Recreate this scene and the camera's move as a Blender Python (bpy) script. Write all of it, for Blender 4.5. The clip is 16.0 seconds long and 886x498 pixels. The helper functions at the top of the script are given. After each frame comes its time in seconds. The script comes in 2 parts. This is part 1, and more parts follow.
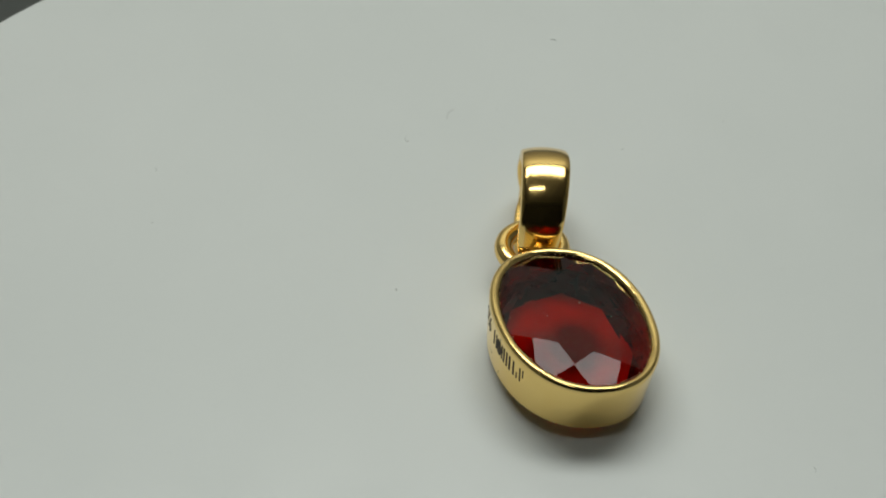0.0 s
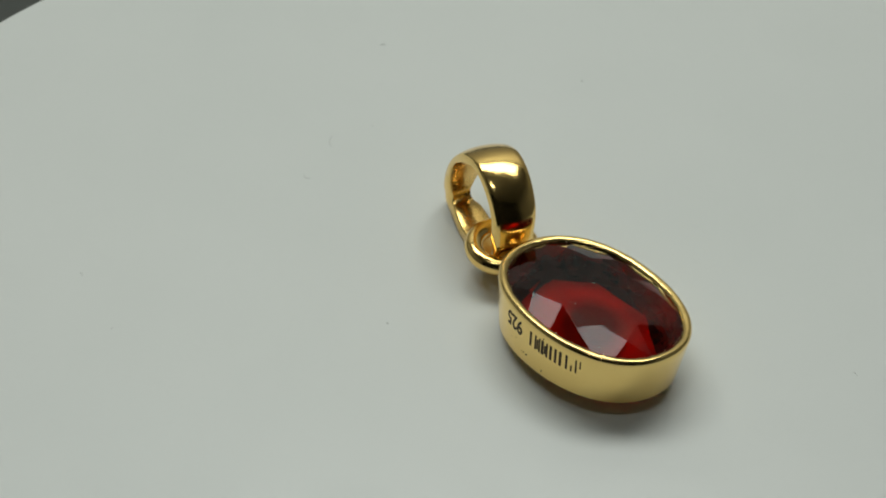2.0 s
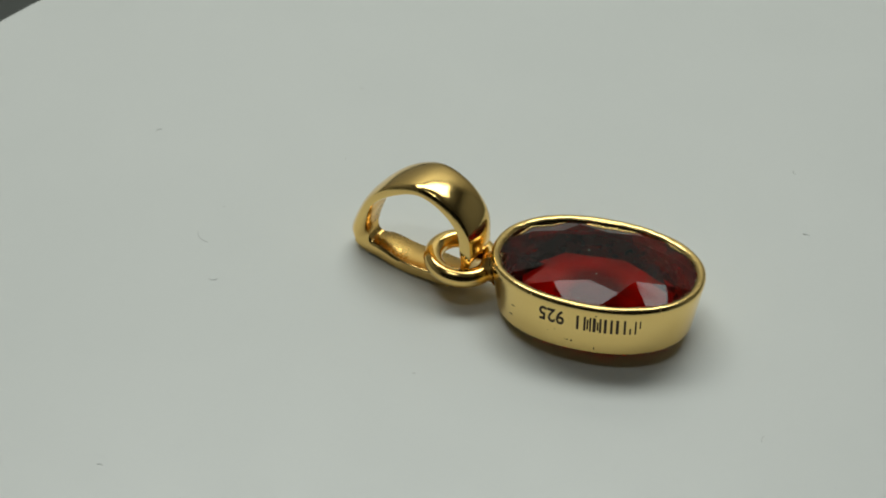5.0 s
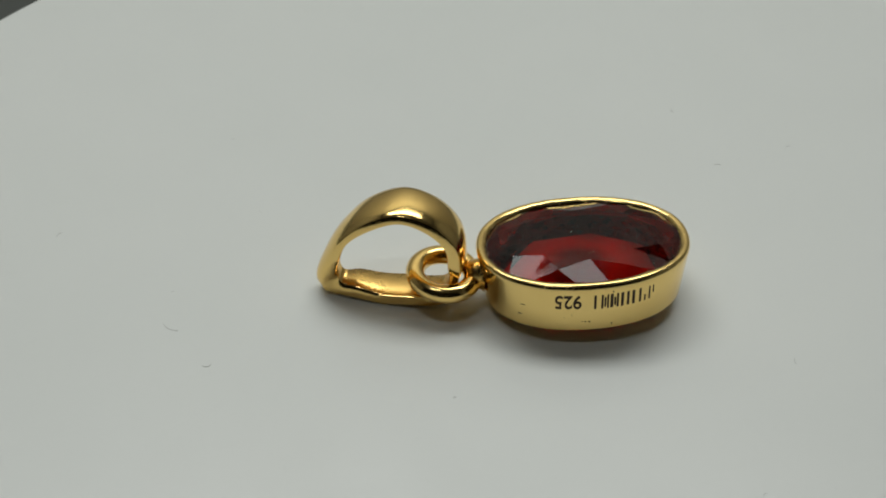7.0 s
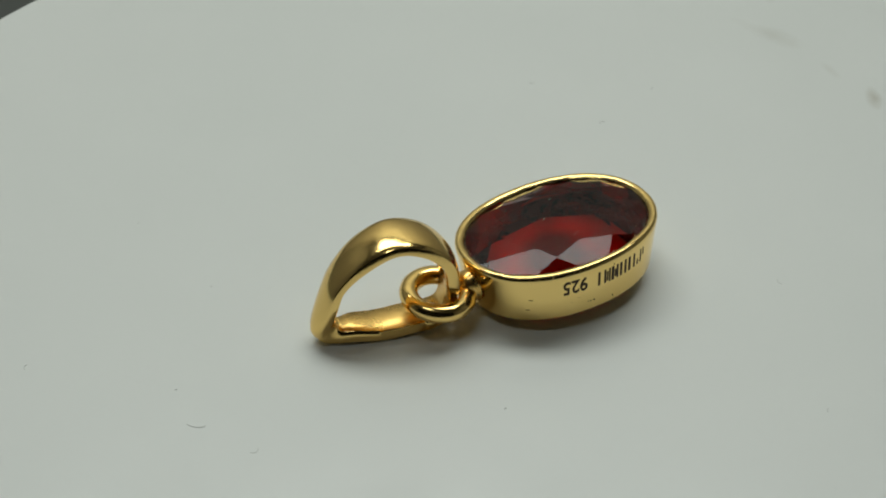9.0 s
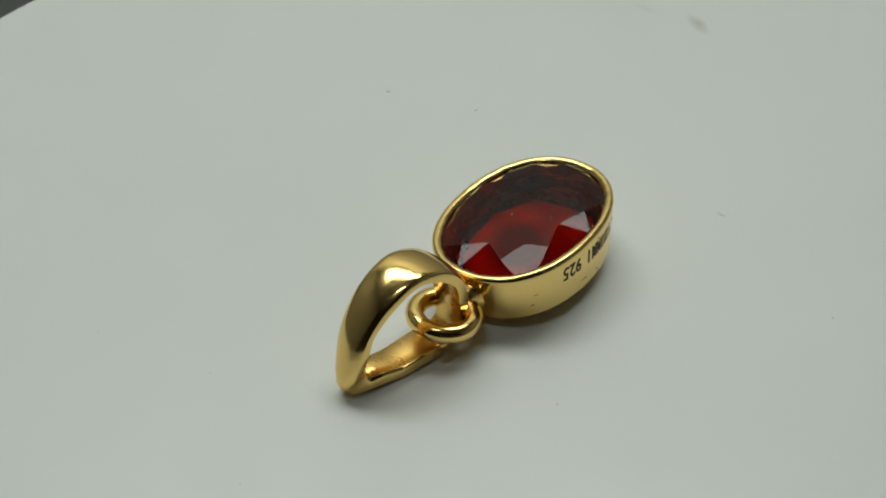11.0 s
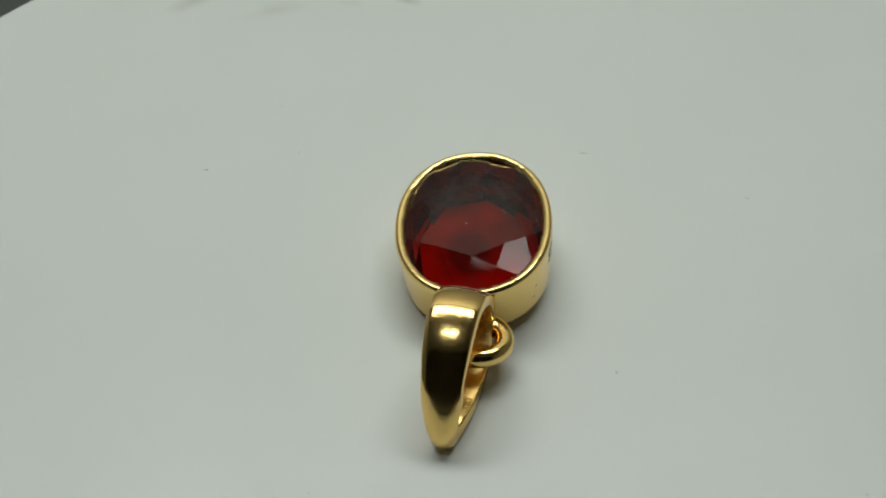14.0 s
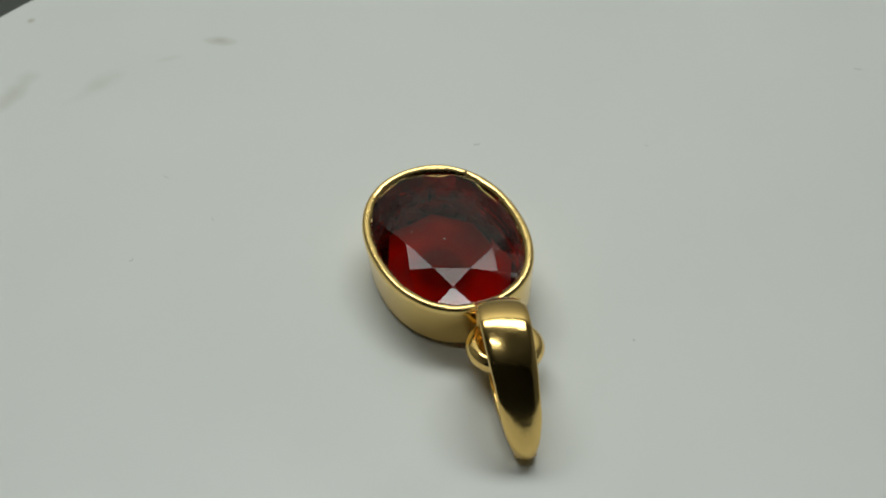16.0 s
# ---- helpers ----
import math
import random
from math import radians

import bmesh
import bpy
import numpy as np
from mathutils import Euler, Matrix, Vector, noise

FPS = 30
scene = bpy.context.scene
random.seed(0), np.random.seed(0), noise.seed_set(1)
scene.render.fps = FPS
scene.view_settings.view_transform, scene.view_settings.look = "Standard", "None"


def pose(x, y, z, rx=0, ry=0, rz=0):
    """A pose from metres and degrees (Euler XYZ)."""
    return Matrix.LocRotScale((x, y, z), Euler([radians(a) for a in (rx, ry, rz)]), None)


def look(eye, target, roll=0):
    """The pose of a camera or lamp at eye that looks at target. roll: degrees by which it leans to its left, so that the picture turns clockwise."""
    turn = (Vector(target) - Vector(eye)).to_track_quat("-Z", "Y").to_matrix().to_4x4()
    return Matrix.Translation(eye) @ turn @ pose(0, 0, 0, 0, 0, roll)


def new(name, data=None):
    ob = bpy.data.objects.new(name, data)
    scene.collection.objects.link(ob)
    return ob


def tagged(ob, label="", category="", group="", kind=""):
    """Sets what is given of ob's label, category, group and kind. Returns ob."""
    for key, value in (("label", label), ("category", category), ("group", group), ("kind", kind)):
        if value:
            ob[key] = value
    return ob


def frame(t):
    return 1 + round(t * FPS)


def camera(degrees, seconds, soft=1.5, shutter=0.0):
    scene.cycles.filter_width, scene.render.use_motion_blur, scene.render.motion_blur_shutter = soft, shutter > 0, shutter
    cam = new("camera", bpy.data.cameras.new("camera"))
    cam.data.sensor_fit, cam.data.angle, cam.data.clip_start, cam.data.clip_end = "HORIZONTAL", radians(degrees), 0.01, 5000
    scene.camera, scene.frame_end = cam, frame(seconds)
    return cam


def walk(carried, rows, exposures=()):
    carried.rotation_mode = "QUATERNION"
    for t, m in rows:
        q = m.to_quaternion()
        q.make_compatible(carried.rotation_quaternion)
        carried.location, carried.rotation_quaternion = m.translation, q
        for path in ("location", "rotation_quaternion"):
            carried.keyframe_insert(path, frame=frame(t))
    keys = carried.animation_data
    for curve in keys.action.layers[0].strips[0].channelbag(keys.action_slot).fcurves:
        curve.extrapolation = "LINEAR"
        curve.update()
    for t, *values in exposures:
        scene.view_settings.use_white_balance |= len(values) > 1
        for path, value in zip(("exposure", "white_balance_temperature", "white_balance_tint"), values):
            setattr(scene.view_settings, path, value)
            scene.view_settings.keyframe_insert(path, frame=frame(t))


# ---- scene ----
MM = 0.001
SECONDS = 16.0

# ---- camera: a phone on a stand beside a motor-driven display plate ----
cam = camera(21.65, SECONDS, soft=1.8)
cam.data.dof.use_dof, cam.data.dof.focus_distance, cam.data.dof.aperture_fstop = True, 0.148, 120.0
EYE = Vector((0.0, -0.11285, 0.105))
TILT, YAW, ROLL = radians(41.237), radians(2.389), 2.010
AIM = Vector((-math.sin(YAW) * math.cos(TILT), math.cos(YAW) * math.cos(TILT), -math.sin(TILT)))
STAND = look(EYE, EYE + AIM, ROLL)
walk(cam, [(0.0, STAND), (SECONDS, STAND)], exposures=[(0.0, 0.0, 6500, 9), (4.2, 0.0, 6500, 7.5), (6.5, 0.0, 6500, 12.5), (7.8, 0.0, 6500, 12.5), (9.0, 0.0, 6500, 8), (14.5, 0.0, 6500, 6.5), (SECONDS, 0.0, 6500, 9)])

# ---- light: a broad ceiling panel and a small square lamp nearer the camera, over the table ----
world = bpy.data.worlds.new("room_air")
world.use_nodes = True
world.node_tree.nodes["Background"].inputs[0].default_value = (0.8, 0.85, 0.8, 1)
world.node_tree.nodes["Background"].inputs[1].default_value = 0.01
scene.world = world


def area_lamp(name, eye, target, sx, sy, watts, colour):
    data = bpy.data.lights.new(name, "AREA")
    data.shape, data.size, data.size_y, data.energy, data.color = "RECTANGLE", sx, sy, watts, colour
    ob = new(name, data)
    ob.matrix_world = look(eye, target)
    return ob


area_lamp("ceiling_panel", (-0.18, 0.76, 1.70), (-0.18, 0.76, 0.0), 2.00, 0.60, 22.1, (0.955, 1.0, 0.955))
area_lamp("ceiling_spot", (-0.27, -0.32, 1.68), (-0.27, -0.32, 0.0), 0.46, 0.08, 1.9, (0.965, 1.0, 0.965))


# ---- materials ----
def material(name, colour, rough=0.5, metal=0.0, **more):
    m = bpy.data.materials.new(name)
    m.use_nodes = True
    b = m.node_tree.nodes["Principled BSDF"]
    b.inputs["Base Color"].default_value = (*colour, 1)
    b.inputs["Roughness"].default_value = rough
    b.inputs["Metallic"].default_value = metal
    for key, value in more.items():
        b.inputs[key.replace("_", " ")].default_value = value
    return m


class Nodes:
    """Short hand for building node trees."""

    def __init__(self, m):
        self.t = m.node_tree
        self.b = self.t.nodes["Principled BSDF"]

    def add(self, kind, **props):
        n = self.t.nodes.new(kind)
        for key, value in props.items():
            if key == "operation":
                n.operation = value
            elif key == "blend_type":
                n.blend_type = value
            elif key == "data_type":
                n.data_type = value
        return n

    def put(self, socket, value):
        if hasattr(value, "is_linked"):
            self.t.links.new(value, socket)
        else:
            socket.default_value = value

    def maths(self, operation, a, b=0.0):
        n = self.add("ShaderNodeMath", operation=operation)
        self.put(n.inputs[0], a)
        self.put(n.inputs[1], b)
        return n.outputs[0]

    def noise(self, vector, scale, detail=4.0, rough=0.55):
        n = self.add("ShaderNodeTexNoise")
        self.put(n.inputs["Vector"], vector)
        n.inputs["Scale"].default_value, n.inputs["Detail"].default_value = scale, detail
        n.inputs["Roughness"].default_value = rough
        return n.outputs["Fac"]

    def ramp(self, fac, a, b, low=0.0, high=1.0):
        n = self.add("ShaderNodeMapRange")
        self.put(n.inputs["Value"], fac)
        n.inputs["From Min"].default_value, n.inputs["From Max"].default_value = a, b
        n.inputs["To Min"].default_value, n.inputs["To Max"].default_value = low, high
        return n.outputs[0]

    def mix(self, fac, a, b, blend_type="MIX"):
        n = self.add("ShaderNodeMix", data_type="RGBA", blend_type=blend_type)
        self.put(n.inputs[0], fac)
        self.put(n.inputs[6], a)
        self.put(n.inputs[7], b)
        return n.outputs[2]

    def bump(self, height, strength, distance):
        n = self.add("ShaderNodeBump")
        n.inputs["Strength"].default_value, n.inputs["Distance"].default_value = strength, distance
        self.put(n.inputs["Height"], height)
        self.put(self.b.inputs["Normal"], n.outputs[0])

    def place(self):
        return self.add("ShaderNodeTexCoord").outputs["Object"]


def gold(name, colour, rough, scratch, relief):
    m = material(name, colour, rough, 1.0)
    k = Nodes(m)
    p = k.place()
    cloud, fine = k.noise(p, 420, 3), k.noise(p, 5200, 5)
    k.put(k.b.inputs["Base Color"], k.mix(cloud, (colour[0] * 0.93, colour[1] * 0.88, colour[2] * 0.78, 1), (*colour, 1)))
    k.put(k.b.inputs["Roughness"], k.maths("ADD", k.ramp(cloud, 0.3, 0.7, rough * 0.75, rough * 1.2), k.ramp(fine, 0.55, 0.75, 0.0, scratch)))
    height = k.maths("ADD", k.maths("MULTIPLY", cloud, 1.0), k.maths("MULTIPLY", fine, 0.03))
    for turn, stretch in ((25, (300, 9000, 2500)), (-50, (7000, 420, 3000)), (80, (500, 2600, 8000))):
        line = k.add("ShaderNodeMapping")
        k.put(line.inputs["Vector"], p)
        line.inputs["Rotation"].default_value, line.inputs["Scale"].default_value = (radians(turn * 0.6), radians(turn * 0.3), radians(turn)), stretch
        height = k.maths("SUBTRACT", height, k.ramp(k.noise(line.outputs[0], 1.0, 2), 0.70, 0.80, 0.0, scratch * 0.5))
    k.bump(height, relief, 0.0002)
    return m


GOLD = gold("polished_gold", (1.0, 0.71, 0.265), 0.155, 0.11, 0.16)
GOLD_WALL = gold("brushed_gold", (1.0, 0.735, 0.285), 0.13, 0.08, 0.16)
GOLD_ROUGH = gold("cast_gold", (0.90, 0.60, 0.20), 0.28, 0.14, 0.40)
GOLD_LIP = gold("satin_gold", (0.95, 0.70, 0.28), 0.20, 0.12, 0.22)
# bezel's inner wall, shade put into its colour so little light bounces into the stone
GOLD_SHADED = gold("shaded_inner_gold", (0.10, 0.06, 0.03), 0.5, 0.2, 0.2)
INK = material("engraved_recess", (0.055, 0.035, 0.022), 0.6, 0.2)
LINT = material("grey_lint", (0.56, 0.57, 0.55), 0.9)


# where the pendant's setting lies, in millimetres, and its heading in degrees
PENDANT_AT, SET_C, SET_HEAD = Vector((3.0 * MM, 0.0, 0.0)), Vector((4.06, -3.93, 4.48)), 107.28


def red_stone(name, dark, light, low, high, glow=0.0):
    """Clouded garnet: darker and lighter zones, and on the back the inner glow painted as a lighter oval band of that
    half width, in millimetres.
    """
    m = material(name, light, 0.015, 0.0, IOR=1.36, Transmission_Weight=1.0)
    k = Nodes(m)
    p = k.place()
    fac = k.ramp(k.noise(p, 300, 1), 0.45, 0.60)
    if glow:
        off = k.add("ShaderNodeVectorMath", operation="SUBTRACT")
        k.put(off.inputs[0], p)
        off.inputs[1].default_value = (SET_C.x * MM - PENDANT_AT.x, SET_C.y * MM, 0)
        apart = k.add("ShaderNodeSeparateXYZ")
        k.put(apart.inputs[0], off.outputs[0])
        ca, sa = math.cos(radians(SET_HEAD)), math.sin(radians(SET_HEAD))
        along = k.maths("ADD", k.maths("MULTIPLY", apart.outputs[0], ca / 1.25), k.maths("MULTIPLY", apart.outputs[1], sa / 1.25))
        across = k.maths("SUBTRACT", k.maths("MULTIPLY", apart.outputs[1], ca), k.maths("MULTIPLY", apart.outputs[0], sa))
        r = k.maths("SQRT", k.maths("ADD", k.maths("MULTIPLY", along, along), k.maths("MULTIPLY", across, across)))
        # painted glow: a broken lighter ring low on the back, zones above it
        band = k.ramp(k.maths("ABSOLUTE", k.maths("SUBTRACT", r, 2.7 * MM)), 0.35 * glow * MM, glow * MM, 1.0, 0.0)
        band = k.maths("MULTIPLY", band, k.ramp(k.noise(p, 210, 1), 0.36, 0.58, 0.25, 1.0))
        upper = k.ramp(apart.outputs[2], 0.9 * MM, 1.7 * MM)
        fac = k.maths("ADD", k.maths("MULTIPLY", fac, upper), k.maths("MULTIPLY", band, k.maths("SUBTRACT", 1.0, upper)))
    k.put(k.b.inputs["Base Color"], k.mix(fac, (*dark, 1), (*light, 1)))
    k.put(k.b.inputs["Roughness"], k.ramp(k.noise(p, 1500, 4), 0.4, 0.75, low, high))
    return m


STONE = red_stone("polished_red_gemstone", (0.46, 0.0050, 0.0003), (0.62, 0.0080, 0.0004), 0.01, 0.07)
# back of the stone, its red glow put into the colour
STONE_BACK = red_stone("hazy_glow_gemstone", (0.13, 0.0014, 0.0001), (0.80, 0.0130, 0.0003), 0.32, 0.46, 1.6)
# same stone near the plate, with the contact shade put into its colour
STONE_SHADED = red_stone("shaded_gemstone_skirt", (0.005, 0.0003, 0.0002), (0.04, 0.0008, 0.0002), 0.25, 0.40)
FLECK = material("pale_inclusion", (0.75, 0.55, 0.35), 0.5)


def plate_paint():
    """Off-white satin paint with a few brownish rub marks near the rim."""
    m = material("white_plate", (0.74, 0.78, 0.74), 0.4)
    k = Nodes(m)
    p = k.place()
    base = k.mix(k.ramp(k.noise(p, 28, 3), 0.3, 0.7), (0.725, 0.75, 0.725, 1), (0.76, 0.78, 0.755, 1))
    base = k.mix(k.ramp(k.noise(p, 900, 5), 0.6, 0.8, 0.0, 0.05), base, (0.55, 0.56, 0.52, 1))
    apart = k.add("ShaderNodeSeparateXYZ")
    k.put(apart.inputs[0], p)
    ragged = k.noise(p, 420, 4)
    for x, y, turn, long, wide, depth in ((33.7, -27.1, 62, 2.6, 0.8, 0.27), (27.5, -27.8, 40, 2.6, 0.8, 0.17), (18.5, -32.7, -9, 1.1, 0.5, 0.42),
                                          (38.9, -29.0, 75, 0.9, 0.3, 0.4), (40.8, -29.1, 60, 1.3, 0.45, 0.5), (32.8, -36.2, 40, 0.35, 0.25, 0.5),
                                          (22.5, -30.6, 20, 1.2, 0.4, 0.14)):
        dx, dy = k.maths("SUBTRACT", apart.outputs[0], x * MM), k.maths("SUBTRACT", apart.outputs[1], y * MM)
        ca, sa = math.cos(radians(turn)), math.sin(radians(turn))
        along = k.maths("DIVIDE", k.maths("ADD", k.maths("MULTIPLY", dx, ca), k.maths("MULTIPLY", dy, sa)), long * MM)
        across = k.maths("DIVIDE", k.maths("SUBTRACT", k.maths("MULTIPLY", dy, ca), k.maths("MULTIPLY", dx, sa)), wide * MM)
        r = k.maths("SQRT", k.maths("ADD", k.maths("MULTIPLY", along, along), k.maths("MULTIPLY", across, across)))
        r = k.maths("ADD", r, k.ramp(ragged, 0.3, 0.7, -0.35, 0.35))
        fac = k.ramp(r, 0.1, 1.25, depth, 0.0)
        base = k.mix(fac, base, (0.30, 0.26, 0.17, 1))
    k.put(k.b.inputs["Base Color"], base)
    k.put(k.b.inputs["Roughness"], k.ramp(k.noise(p, 160, 4), 0.3, 0.7, 0.34, 0.46))
    k.bump(k.noise(p, 1400, 4), 0.06, 0.0001)
    return m


PLATE = plate_paint()


def mottled(name, a, b, scale, rough):
    m = material(name, a, rough)
    k = Nodes(m)
    p = k.place()
    k.put(k.b.inputs["Base Color"], k.mix(k.ramp(k.noise(p, scale, 5), 0.3, 0.7), (*a, 1), (*b, 1)))
    k.bump(k.noise(p, scale * 6, 4), 0.15, 0.0005)
    return m


DARK_TOP = mottled("dark_laminate", (0.030, 0.036, 0.030), (0.042, 0.048, 0.040), 60, 0.55)
BLACK = mottled("black_plastic", (0.020, 0.021, 0.020), (0.028, 0.029, 0.028), 90, 0.5)
WALL = mottled("pale_wall_paint", (0.25, 0.25, 0.24), (0.29, 0.29, 0.28), 4, 0.8)
WALL_CREAM = mottled("cream_wall_paint", (0.66, 0.64, 0.58), (0.70, 0.68, 0.62), 4, 0.8)
WALL_DARK = mottled("dark_wall_paint", (0.010, 0.010, 0.009), (0.014, 0.014, 0.013), 4, 0.8)
WALL_DARK.node_tree.nodes["Principled BSDF"].inputs["Specular IOR Level"].default_value = 0.05
CEILING = mottled("ceiling_paint", (0.24, 0.24, 0.23), (0.28, 0.28, 0.27), 4, 0.85)
FLOOR = mottled("floor_tile", (0.22, 0.21, 0.20), (0.27, 0.26, 0.24), 5, 0.5)


# ---- mesh helpers ----
def finish(name, bm, mat, smooth=True, angle=35):
    bmesh.ops.recalc_face_normals(bm, faces=bm.faces[:])
    me = bpy.data.meshes.new(name)
    bm.to_mesh(me)
    bm.free()
    me.materials.append(mat)
    if smooth:
        me.shade_smooth()
        me.set_sharp_from_angle(angle=radians(angle))
    return me


def part(name, bm, mat, parent, label="", smooth=True, angle=35):
    ob = new(name, finish(name, bm, mat, smooth, angle))
    ob.parent = parent
    return tagged(ob, label)


def thing(name, bm, mat, label, category="", kind="", group="", smooth=True):
    return tagged(new(name, finish(name, bm, mat, smooth)), label, category, group, kind)


def rings(bm, loops, close=True, caps=False):
    """Skin a row of vertex loops; close joins the last to the first."""
    vs = [[bm.verts.new(p) for p in loop] for loop in loops]
    n = len(vs[0])
    for i in range(len(vs) if close else len(vs) - 1):
        a, b = vs[i], vs[(i + 1) % len(vs)]
        for j in range(n):
            bm.faces.new((a[j], a[(j + 1) % n], b[(j + 1) % n], b[j]))
    if caps:
        bm.faces.new(vs[0][::-1])
        bm.faces.new(vs[-1])
    return vs


def box(bm, lo, hi, bevel=0.0):
    c = [(a + b) / 2 for a, b in zip(lo, hi)]
    made = bmesh.ops.create_cube(bm, size=1, matrix=Matrix.Translation(c) @ Matrix.Diagonal((*[b - a for a, b in zip(lo, hi)], 1)))
    if bevel:
        edges = {e for v in made["verts"] for e in v.link_edges}
        bmesh.ops.bevel(bm, geom=list(edges), offset=bevel, segments=2, affect="EDGES")


def round_plate(bm, radius, profile, n=160):
    """A turned body from (radius change, height) pairs, both in metres."""
    loops = [[((radius + d) * math.cos(a), (radius + d) * math.sin(a), z) for a in (2 * math.pi * i / n for i in range(n))] for d, z in profile]
    rings(bm, loops, close=False, caps=True)


# ---- the room that closes the place ----
def room():
    h0, h1, r, q, far, th = -0.78, 1.75, 1.7, 1.2, 1.3, 0.1
    for name, lo, hi, mat, what in (
            ("floor", (-r, -q, h0 - th), (r, far, h0), FLOOR, "plain dark grey tiled floor of the room"),
            ("ceiling", (-r, -q, h1), (r, far, h1 + th), CEILING, "plain dull grey painted ceiling"),
            ("wall_north", (-r, far, h0), (r, far + th, h1), WALL_CREAM, "plain cream painted room wall"),
            ("wall_south", (-r, -q - th, h0), (r, -q, h1), WALL_DARK, "plain dark grey painted room wall"),
            ("wall_east", (r, -q - th, h0), (r + th, far + th, h1), WALL, "plain mid-grey painted room wall"),
            ("wall_west", (-r - th, -q - th, h0), (-r, far + th, h1), WALL, "plain mid-grey painted room wall")):
        bm = bmesh.new()
        box(bm, lo, hi)
        thing(name, bm, mat, what, kind="structure", smooth=False)


TABLE_Z = -0.026


def table():
    top = tagged(new("table"), "dark grey table under the white display plate", "table")
    top.location = (0, 0.1, -0.78)
    lift = TABLE_Z + 0.78
    bm = bmesh.new()
    box(bm, (-0.6, -0.4, lift - 0.03), (0.6, 0.4, lift), 0.003)
    part("tabletop", bm, DARK_TOP, top, "dark grey laminate top")
    for x in (-0.54, 0.54):
        for y in (-0.34, 0.34):
            bm = bmesh.new()
            box(bm, (x - 0.025, y - 0.025, 0.0), (x + 0.025, y + 0.025, lift - 0.03), 0.003)
            part("leg", bm, DARK_TOP, top)


room()
table()


# ---- the display plate ----
def display_turntable():
    base = tagged(new("motor_stand"), "black plastic motor stand beneath the white plate", "motor stand")
    base.location = (0, 0, TABLE_Z)
    bm = bmesh.new()
    round_plate(bm, 0.040, [(-0.004, 0.0), (0, 0.001), (0, 0.014), (-0.002, 0.0155)], 96)
    part("housing", bm, BLACK, base)
    bm = bmesh.new()
    round_plate(bm, 0.008, [(0, 0.0155), (0, 0.0215)], 32)
    part("spindle", bm, BLACK, base)
    bm = bmesh.new()
    round_plate(bm, 0.0510, [(-0.0015, -0.0045), (-0.0004, -0.0041), (0, -0.0034), (0, -0.0006), (-0.00015, -0.0002), (-0.0005, 0.0)])
    bmesh.ops.translate(bm, vec=(0.0002, -0.00018, 0), verts=bm.verts[:])
    return thing("turntable_plate", bm, PLATE, "round off-white turntable plate with faint brown rub marks", "turntable")


plate = display_turntable()


# ---- the pendant; it lies face up beside the plate's axis ----
pendant = tagged(new("pendant"), "gold pendant with an oval faceted dark red stone lying face up", "pendant")
pendant.location = PENDANT_AT


def axes(head, rise, lean):
    h, a, b = radians(head), radians(rise), radians(lean)
    u = Vector((math.cos(h) * math.cos(a), math.sin(h) * math.cos(a), math.sin(a)))
    v0 = Vector((-math.sin(h), math.cos(h), 0))
    v = v0 * math.cos(b) + u.cross(v0) * math.sin(b)
    return u, v, u.cross(v)


SET_U, SET_V, SET_N = axes(SET_HEAD, -1.674, 6.404)
LONG, SHORT, SQUARE, DEEP = 7.17, 5.304, 2.177, 3.714


def in_set(u, v, n):
    """From the setting's own space, in mm, to the pendant's."""
    return (SET_C + SET_U * u + SET_V * v + SET_N * n) * MM - PENDANT_AT


def oval(a, inset=0.0):
    c, s = math.cos(a), math.sin(a)
    u = (LONG - inset) * math.copysign(abs(c) ** (2 / SQUARE), c)
    return u, (SHORT - inset) * math.copysign(abs(s) ** (2 / SQUARE), s) * (1 + 0.0124 * c)


def shrink(n):
    """How far the wall has drawn in at height n, along and across."""
    f = min(max(-n / DEEP, 0), 1.1)
    return 1 - 0.085 * f, 1 - 0.058 * f


def setting():
    count = 160
    profile = [(0.0, -0.5), (0.0, -0.34), (0.05, -0.16), (0.17, -0.03), (0.34, 0.02), (0.48, -0.03), (0.60, -0.10), (0.66, -0.22), (0.74, -0.7),
               (0.75, -2.0), (0.78, -DEEP + 0.45), (0.85, -DEEP + 0.36), (1.15, -DEEP + 0.30), (1.20, -DEEP + 0.04), (1.1, -DEEP), (0.1, -DEEP), (0.0, -DEEP + 0.08), (0.0, -3.0), (0.0, -2.0), (0.0, -1.2)]
    loops = []
    for inset, n in profile:
        loop = []
        for i in range(count):
            a = 2 * math.pi * i / count
            wob = noise.noise(Vector((math.cos(a) * 3.1, math.sin(a) * 3.1, 0.0)))
            fine = noise.noise(Vector((math.cos(a) * 11, math.sin(a) * 11, 4.0)))
            lip = inset + (0.07 * wob + 0.06 * fine if 0.45 < inset < 0.745 and n > -1 else 0)
            drop = n + (0.03 * wob if n > -0.3 else 0)
            u, v = oval(a, lip)
            ku, kv = shrink(n)
            drop -= 0.0064 * v * min(max(-n / DEEP, 0), 1)
            loop.append(in_set(u * ku, v * kv, drop))
        loops.append(loop)
    bm = bmesh.new()
    rings(bm, loops)
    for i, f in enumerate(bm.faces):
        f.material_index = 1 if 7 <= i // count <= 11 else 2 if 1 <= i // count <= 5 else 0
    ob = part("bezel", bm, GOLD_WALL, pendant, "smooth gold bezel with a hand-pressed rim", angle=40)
    ob.data.materials.append(GOLD_SHADED)
    ob.data.materials.append(GOLD_LIP)
    return ob


bezel = setting()


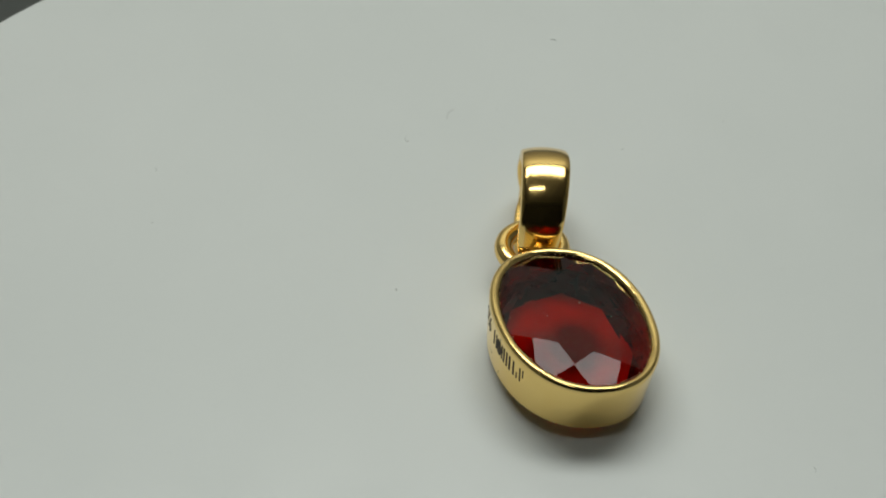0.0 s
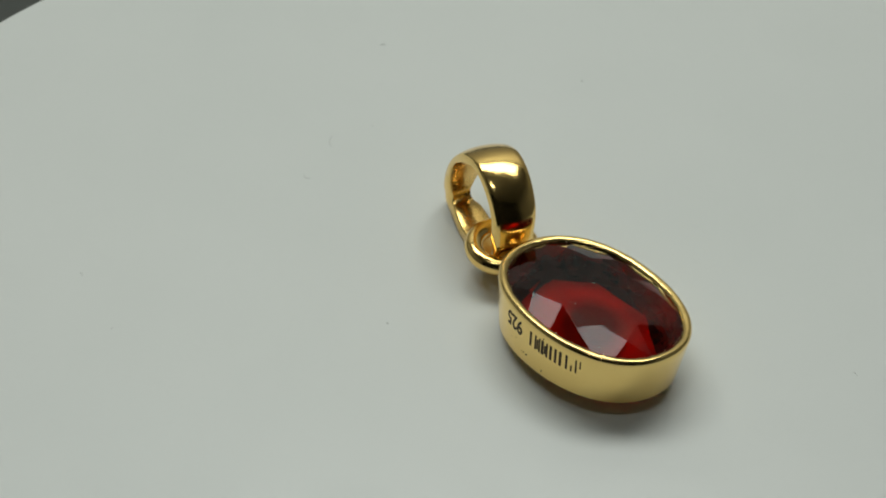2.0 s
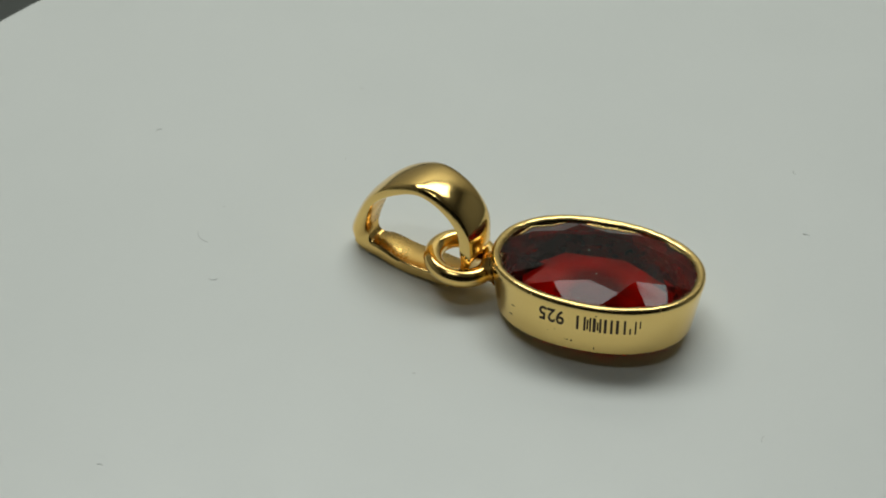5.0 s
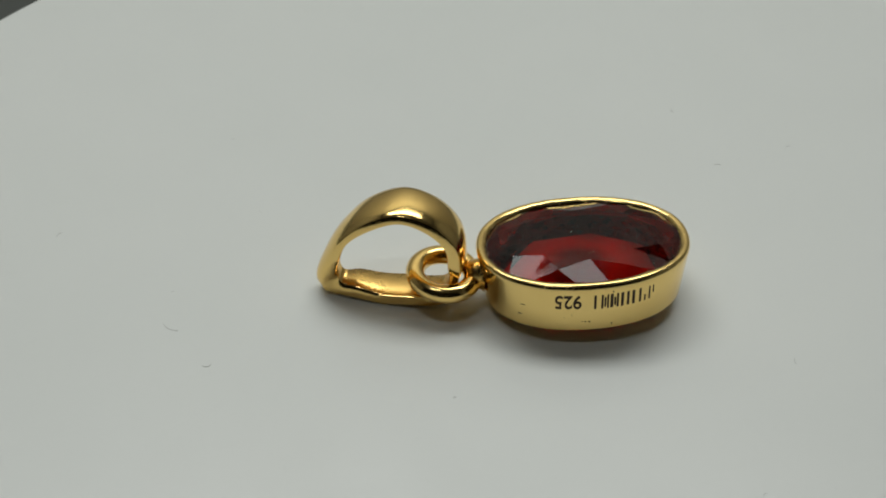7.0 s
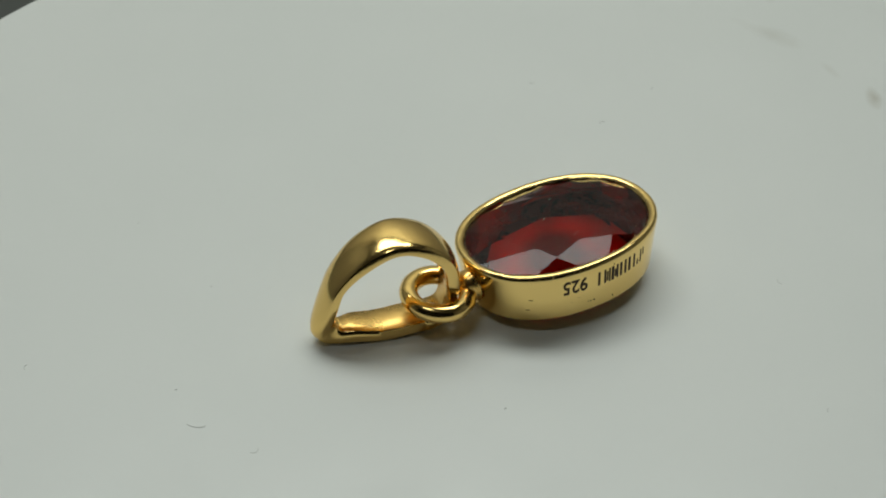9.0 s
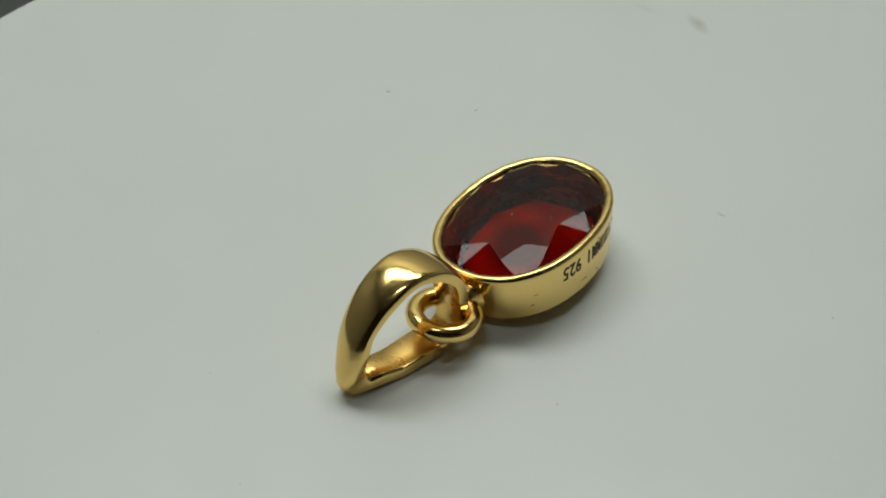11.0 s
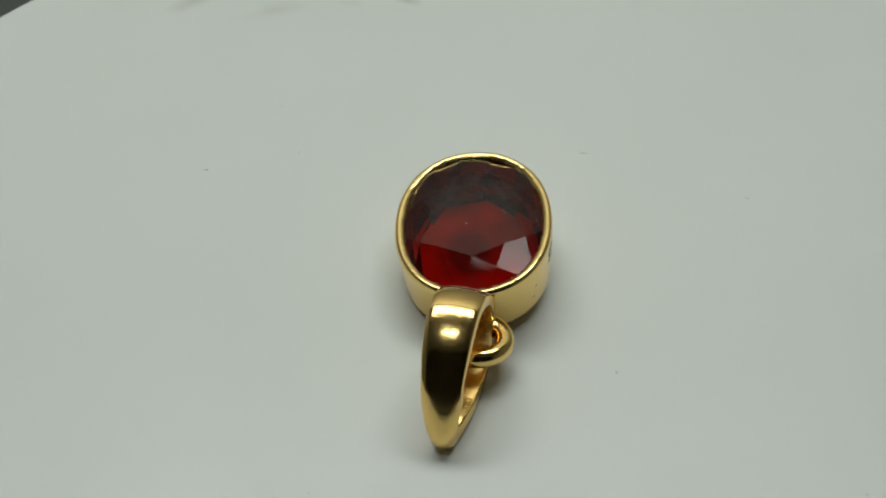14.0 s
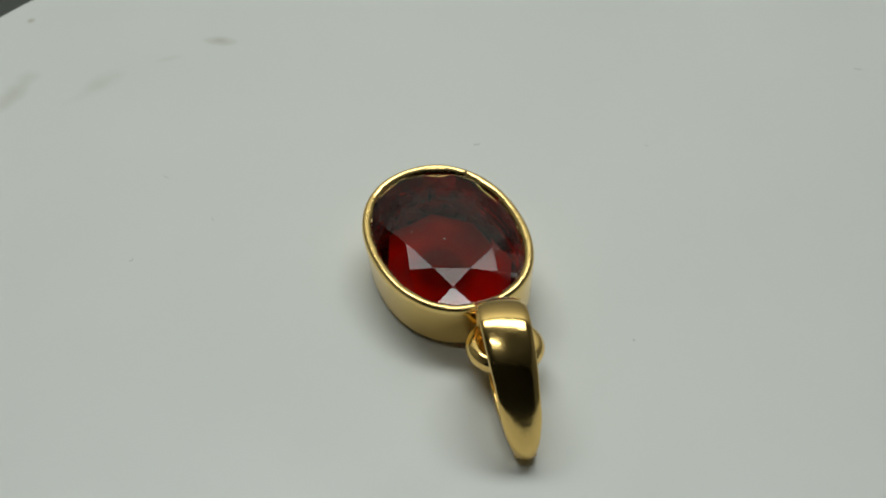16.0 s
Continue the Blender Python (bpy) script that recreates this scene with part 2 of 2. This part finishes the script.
def stone():
    """An oval mixed cut: flat table, eight star, kite and paired girdle facets, and a deep rounded back."""
    def ringpts(n, off, scale, height, over=0.0):
        """One ring of corners, level with the rim or, with no height, a little over the plate."""
        made = []
        for i in range(n):
            u, v = (w * scale for w in oval(2 * math.pi * (i + off) / n, 0.54))
            low = (over - SET_C.z - u * SET_U.z - v * SET_V.z) / SET_N.z
            made.append(bm.verts.new(in_set(u, v, low if height is None else height)))
        return made
    bm = bmesh.new()
    tab, mid = ringpts(8, 0, 0.60, 0.44), ringpts(8, 0.5, 0.79, 0.26)
    gir = ringpts(8, 0.17, 1.0, -0.24) + ringpts(8, 0.83, 1.0, -0.24)
    gir = [gir[i // 2 + 8 * (i % 2)] for i in range(16)]
    cut = random.Random(11)
    for w in (*mid, *gir):
        w.co += SET_N * cut.uniform(-0.05, 0.05) * MM
    bm.faces.new(tab)
    for i in range(8):
        j = (i + 1) % 8
        bm.faces.new((tab[i], mid[i], tab[j]))
        bm.faces.new((tab[i], mid[i - 1], gir[2 * i - 1]))
        bm.faces.new((tab[i], gir[2 * i - 1], gir[2 * i]))
        bm.faces.new((tab[i], gir[2 * i], mid[i]))
        bm.faces.new((mid[i], gir[2 * i], gir[2 * i + 1]))
    low = ringpts(8, 0.17, 0.97, -0.62) + ringpts(8, 0.83, 0.97, -0.62)
    low = [low[i // 2 + 8 * (i % 2)] for i in range(16)]
    b1, b2, b3 = ringpts(16, 0.5, 0.90, -2.2), ringpts(8, 0.25, 0.84, None, 0.50), ringpts(8, 0.75, 0.74, None, 0.03)
    for i in range(16):
        j = (i + 1) % 16
        bm.faces.new((gir[i], low[i], low[j], gir[j]))
        bm.faces.new((low[i], b1[i], low[j]))
        bm.faces.new((low[j], b1[i], b1[j]))
    for i in range(8):
        j = (i + 1) % 8
        bm.faces.new((b1[2 * i], b2[i], b1[2 * i + 1]))
        bm.faces.new((b1[2 * i + 1], b2[i], b2[j]))
        bm.faces.new((b1[2 * i + 1], b2[j], b1[(2 * i + 2) % 16]))
        bm.faces.new((b2[i], b3[i], b2[j]))
        bm.faces.new((b2[j], b3[i], b3[j]))
    bm.faces.new(b3)
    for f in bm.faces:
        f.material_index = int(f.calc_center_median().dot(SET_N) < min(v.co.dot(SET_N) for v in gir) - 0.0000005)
        # lowest faces take the shade-darkened copy
        if any(v in b2 for v in f.verts):
            f.material_index = 2
    ob = part("gemstone", bm, STONE, pendant, "dark red translucent faceted oval gemstone", smooth=False)
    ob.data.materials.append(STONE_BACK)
    ob.data.materials.append(STONE_SHADED)
    return ob


gem = stone()


def inclusion(u, v, size, n):
    bm = bmesh.new()
    bmesh.ops.create_icosphere(bm, subdivisions=1, radius=size * MM, matrix=Matrix.Translation(in_set(u, v, n)) @ Matrix.Diagonal((1.0, 0.7, 0.5, 1)))
    part("inclusion", bm, FLECK, gem, "pale speck on the stone")


for row in ((-0.8, -2.12, 0.03, 0.445), (0.71, -0.43, 0.045, 0.445), (0.79, -0.36, 0.03, 0.445), (-0.35, 2.05, 0.04, 0.445), (-0.07, 2.19, 0.03, 0.445), (-1.61, 2.57, 0.025, 0.38),
            (-1.18, 2.8, 0.03, 0.34), (-4.18, 3.24, 0.03, 0.02), (5.17, -1.4, 0.03, 0.0), (0.25, 4.27, 0.03, -0.08)):
    inclusion(*row)


# ---- bail: a closed drop-shaped loop with a domed outer face ----
BAIL_C, BAIL_H = Vector((0.64, 12.43, 0.0)), radians(92.97)
BAIL_D, BAIL_W = Vector((math.cos(BAIL_H), math.sin(BAIL_H), 0)), Vector((-math.sin(BAIL_H), math.cos(BAIL_H), 0))
# inner way, inner height, outer way, outer height, half width
BAIL = ((-0.55, 1.49, 0.70, 0.47, 0.74), (-0.48, 2.17, 0.98, 1.32, 0.98), (-0.74, 3.40, 0.42, 3.16, 1.26), (-1.22, 4.66, -0.50, 4.94, 1.34),
        (-2.56, 5.93, -2.17, 6.72, 1.50), (-4.52, 6.89, -4.52, 7.74, 1.58), (-6.26, 6.47, -6.86, 7.21, 1.56), (-7.63, 5.25, -8.54, 5.67, 1.48),
        (-7.96, 3.62, -9.02, 3.86, 1.38), (-8.08, 2.76, -8.75, 2.62, 1.23), (-7.78, 1.52, -8.39, 0.99, 1.10), (-6.95, 1.16, -7.25, 0.31, 1.10),
        (-5.49, 1.02, -5.49, 0.16, 1.18), (-3.58, 0.90, -3.58, 0.00, 1.14), (-1.92, 1.12, -1.72, 0.14, 1.00), (-0.97, 1.09, -0.30, 0.15, 0.78))
LEAN = 0.107


def spline(rows, t):
    n, i = len(rows), int(t)
    f = t - i
    a, b, c, d = (np.array(rows[(i + k) % n]) for k in (-1, 0, 1, 2))
    return 0.5 * (2 * b + (c - a) * f + (2 * a - 5 * b + 4 * c - d) * f ** 2 + (3 * b - a - 3 * c + d) * f ** 3)


def bail():
    def at(s, z, w):
        return (BAIL_C + BAIL_D * s + BAIL_W * (w - LEAN * z) + Vector((0, 0, z))) * MM - PENDANT_AT
    loops, steps = [], 7
    for i in range(len(BAIL) * steps):
        t = i / steps
        si, zi, so, zo, w = spline(BAIL, t)
        front = max(0.0, min(1.0, min(t + 0.5, 8.9 - t))) if t < 9 else max(0.0, t - 15.5)
        flat = max(0.0, min(1.0, (t - 2.2) / 2.0))
        edge = 0.86 + (0.60 + 0.16 * flat - 0.86) * front
        loop = []
        for a, k in ((-0.90, 0.0), (-1.0, 0.09), (-1.0, edge - 0.06), (-0.95, edge + 0.03), (-0.72, None), (-0.4, None), (0.0, None), (0.4, None), (0.72, None),
                     (0.95, edge + 0.03), (1.0, edge - 0.06), (1.0, 0.09), (0.90, 0.0)):
            if k is None:
                k = edge + 0.03 + (1 - edge - 0.03) * (1 - abs(a / 0.95) ** 2.2)
            loop.append(at(si + (so - si) * k, zi + (zo - zi) * k, a * w))
        loops.append(loop)
    bm = bmesh.new()
    rings(bm, loops)
    for i, f in enumerate(bm.faces):
        f.material_index = int(i % 13 == 12)
    ob = part("bail", bm, GOLD, pendant, "polished gold drop-shaped bail with a domed face", angle=50)
    ob.data.materials.append(GOLD_ROUGH)
    return ob


bail_part = bail()


def torus(bm, centre, normal, major, minor, n=48, k=14, squash=1.0):
    turn = Vector(normal).to_track_quat("Z", "Y").to_matrix()
    loops = []
    for i in range(n):
        a = 2 * math.pi * i / n
        loops.append([Vector(centre) + turn @ Vector(((major + minor * math.cos(b)) * math.cos(a), (major + minor * math.cos(b)) * math.sin(a), minor * squash * math.sin(b)))
                      for b in (2 * math.pi * j / k for j in range(k))])
    rings(bm, loops)


RING_C = Vector((1.10, 4.82, 2.3))
bm = bmesh.new()
torus(bm, RING_C * MM - PENDANT_AT, (0.0, -0.08, 1.0), 1.93 * MM, 0.64 * MM)
ring = part("jump_ring", bm, GOLD, pendant, "round gold wire ring through the bail")


def stub():
    """The short soldered lug between ring and bezel."""
    a = Vector(in_set(LONG * 0.93, 0.2, -1.9))
    b = RING_C * MM - PENDANT_AT + (a - (RING_C * MM - PENDANT_AT)).normalized() * 1.55 * MM
    way = (a - b).normalized()
    x = way.orthogonal().normalized()
    y = way.cross(x)
    loops = []
    for f, r in ((0.0, 0.66), (0.2, 0.90), (0.45, 1.0), (0.7, 1.04), (0.88, 1.14), (1.0, 1.25)):
        loops.append([b.lerp(a, f) + (x * math.cos(t) + y * math.sin(t)) * r * MM * (1 + 0.06 * math.sin(3 * t + f * 2)) for t in (2 * math.pi * i / 18 for i in range(18))])
    bm = bmesh.new()
    rings(bm, loops, close=False, caps=True)
    part("solder_lug", bm, GOLD_ROUGH, pendant, "rough soldered gold lug")


stub()


# ---- engraving on the bezel's wall ----
def wall_point(u, n, proud):
    """A place on the wall's marked side at u mm along the stone's long axis."""
    ku, kv = shrink(n)
    x = min(abs(u / ku) / LONG, 0.999)
    v = SHORT * (1 - x ** SQUARE) ** (1 / SQUARE) * kv * (1 + 0.0124 * u / LONG)
    return in_set(u, v + proud, n - 0.0064 * v * min(max(-n / DEEP, 0), 1))


def arc_to_u(length, n=-1.3):
    """Way along the wall, in mm from its middle, to the long axis."""
    u, gone, step = 0.0, 0.0, 0.02 * (1 if length > 0 else -1)
    last = Vector(wall_point(0, n, 0))
    while gone < abs(length) * MM:
        u += step
        here = Vector(wall_point(u, n, 0))
        gone += (here - last).length
        last = here
    return u


def engraved_number():
    curve = bpy.data.curves.new("number", "FONT")
    curve.body, curve.size, curve.extrude, curve.resolution_u = "925", 1.55, 0.0, 4
    curve.offset = 0.022
    ob = bpy.data.objects.new("number", curve)
    scene.collection.objects.link(ob)
    me = bpy.data.meshes.new_from_object(ob.evaluated_get(bpy.context.evaluated_depsgraph_get()))
    bpy.data.objects.remove(ob)
    bm = bmesh.new()
    bm.from_mesh(me)
    bmesh.ops.subdivide_edges(bm, edges=[e for e in bm.edges if e.calc_length() > 0.2], cuts=2)
    wide = max(v.co.x for v in bm.verts)
    for v in bm.verts:
        v.co = wall_point(arc_to_u(0.86 + v.co.x * 1.78 / wide), -0.78 - v.co.y * 0.98, 0.022)
    part("engraved_number", bm, INK, bezel, "dark engraved number 925", smooth=False)


engraved_number()


def engraved_bar(a, b, top, low):
    bm = bmesh.new()
    n = 4
    grid = [[bm.verts.new(wall_point(arc_to_u(a + (b - a) * i / n), y, 0.022)) for y in (top, low)] for i in range(n + 1)]
    for i in range(n):
        bm.faces.new((grid[i][0], grid[i][1], grid[i + 1][1], grid[i + 1][0]))
    part("engraved_bar", bm, INK, bezel, "short dark engraved bar", smooth=False)


# bars for a worn, stamped word: near and far end along the wall, top and foot
for a, b, top, low in ((0.07, -0.08, -0.80, -1.92), (-0.40, -0.54, -0.80, -1.92), (-0.60, -0.72, -1.0, -1.8), (-0.78, -0.90, -0.80, -1.92),
                       (-1.00, -1.20, -0.80, -1.92), (-1.26, -1.38, -1.1, -1.75), (-1.42, -1.56, -0.80, -1.92), (-1.72, -1.90, -0.80, -1.92), 
                       (-2.12, -2.28, -0.80, -1.92), (-2.50, -2.68, -0.80, -1.92), (-2.98, -3.14, -0.80, -1.92), 
                       (-3.36, -3.48, -1.45, -1.92), (-3.72, -3.82, -0.85, -1.92), (-4.02, -4.10, -0.85, -1.45)):
    engraved_bar(a, b, top, low)


def nick(u, n, wide, high):
    bm = bmesh.new()
    corners = [bm.verts.new(wall_point(u + wide * math.cos(a) * 0.5, n + high * math.sin(a) * 0.5, 0.02)) for a in (0.2, 1.3, 2.1, 3.3, 4.2, 5.4)]
    bm.faces.new(corners)
    part("nick", bm, INK, bezel, "small dark nick", smooth=False)


for row in ((0.62, -2.95, 0.10, 0.10), (0.35, -2.97, 0.14, 0.12), (0.80, -2.93, 0.07, 0.05), (-1.15, -3.3, 0.06, 0.22), (-1.18, -0.62, 0.12, 0.10), (1.5, -2.35, 0.05, 0.05),
            (4.6, -1.9, 0.34, 0.04), (4.75, -2.75, 0.30, 0.05), (2.0, -2.6, 0.05, 0.04)):
    nick(*row)


def residue():
    """Pale grains of polishing paste caught between stone and rim."""
    rng = random.Random(4)
    bm = bmesh.new()
    for _ in range(110):
        a = rng.choice((rng.uniform(0, 2 * math.pi), rng.gauss(0.3, 0.5), rng.gauss(3.4, 0.6)))
        u, v = oval(a, 0.66 + rng.uniform(-0.02, 0.08))
        bmesh.ops.create_icosphere(bm, subdivisions=1, radius=rng.uniform(0.012, 0.035) * MM,
                                   matrix=Matrix.Translation(in_set(u, v, -0.17 + rng.uniform(0, 0.06))) @ Euler((rng.random() * 3, rng.random() * 3, 0)).to_matrix().to_4x4() @ Matrix.Diagonal((1.6, 0.8, 0.5, 1)))
    tagged(part("polish_residue", bm, FLECK, bezel, "pale dried polish grains along the rim", smooth=False), kind="stuff")


residue()


# ---- lint on the plate ----
def lint(x, y, size, bend, turn):
    pts, n = [], 7
    for i in range(n):
        a = turn + bend * (i / (n - 1) - 0.5)
        pts.append(Vector((math.cos(a), math.sin(a), 0)) * size * 0.5 / max(abs(bend) * 0.5, 0.3) * MM)
    mid = sum(pts, Vector()) / n
    loops = []
    for i, p in enumerate(pts):
        way = (pts[min(i + 1, n - 1)] - pts[max(i - 1, 0)]).normalized()
        side, r = Vector((-way.y, way.x, 0)), 0.017 * MM
        loops.append([p - mid + side * r * math.cos(b) + Vector((0, 0, r * 1.1 + r * math.sin(b))) for b in (2 * math.pi * j / 6 for j in range(6))])
    bm = bmesh.new()
    rings(bm, loops, close=False, caps=True)
    ob = thing("lint_fibre", bm, LINT, "tiny curled grey lint fibre on the white plate", "lint", group="lint on the plate")
    ob.location = (x * MM, y * MM, 0.0)
    return ob


fibres = [lint(*row) for row in (
    (-7.87, 2.38, 0.35, 4.2, 0.5), (25.07, -7.87, 0.5, 3.2, 2.4), (-12.08, -17.89, 0.4, 2.6, 1.0), (-25.89, 13.46, 0.45, 2.2, 0.3), (-25.24, 7.65, 0.2, 1.4, 2.0),
    (-8.43, 18.59, 0.75, 2.4, 3.6), (0.22, -18.83, 0.6, 1.2, 1.8), (22.68, -16.59, 0.4, 1.4, 0.9), (-5.54, 21.89, 1.3, 1.3, 2.8), (-2.04, 22.68, 0.2, 0.8, 0.4),
    (19.5, -11.8, 0.45, 1.2, 0.2), (1.9, 31.9, 0.6, 2.2, 1.2), (14.67, 22.95, 0.25, 1.6, 0.7), (7.26, 19.0, 0.2, 1.0, 2.2), (-29.75, -26.0, 0.6, 0.9, 1.3))]


# ---- the plate's turn ----
def turned(t):
    """How far the plate has turned at t seconds, in degrees."""
    return 11.8543 * t - 0.00117 * t * t


def motions():
    times = [i * 0.5 for i in range(int(SECONDS * 2) + 1)]
    for ob in (plate, pendant, *fibres):
        rest = ob.matrix_basis.copy()
        walk(ob, [(t, pose(0, 0, 0, 0, 0, turned(t)) @ rest) for t in times])


motions()
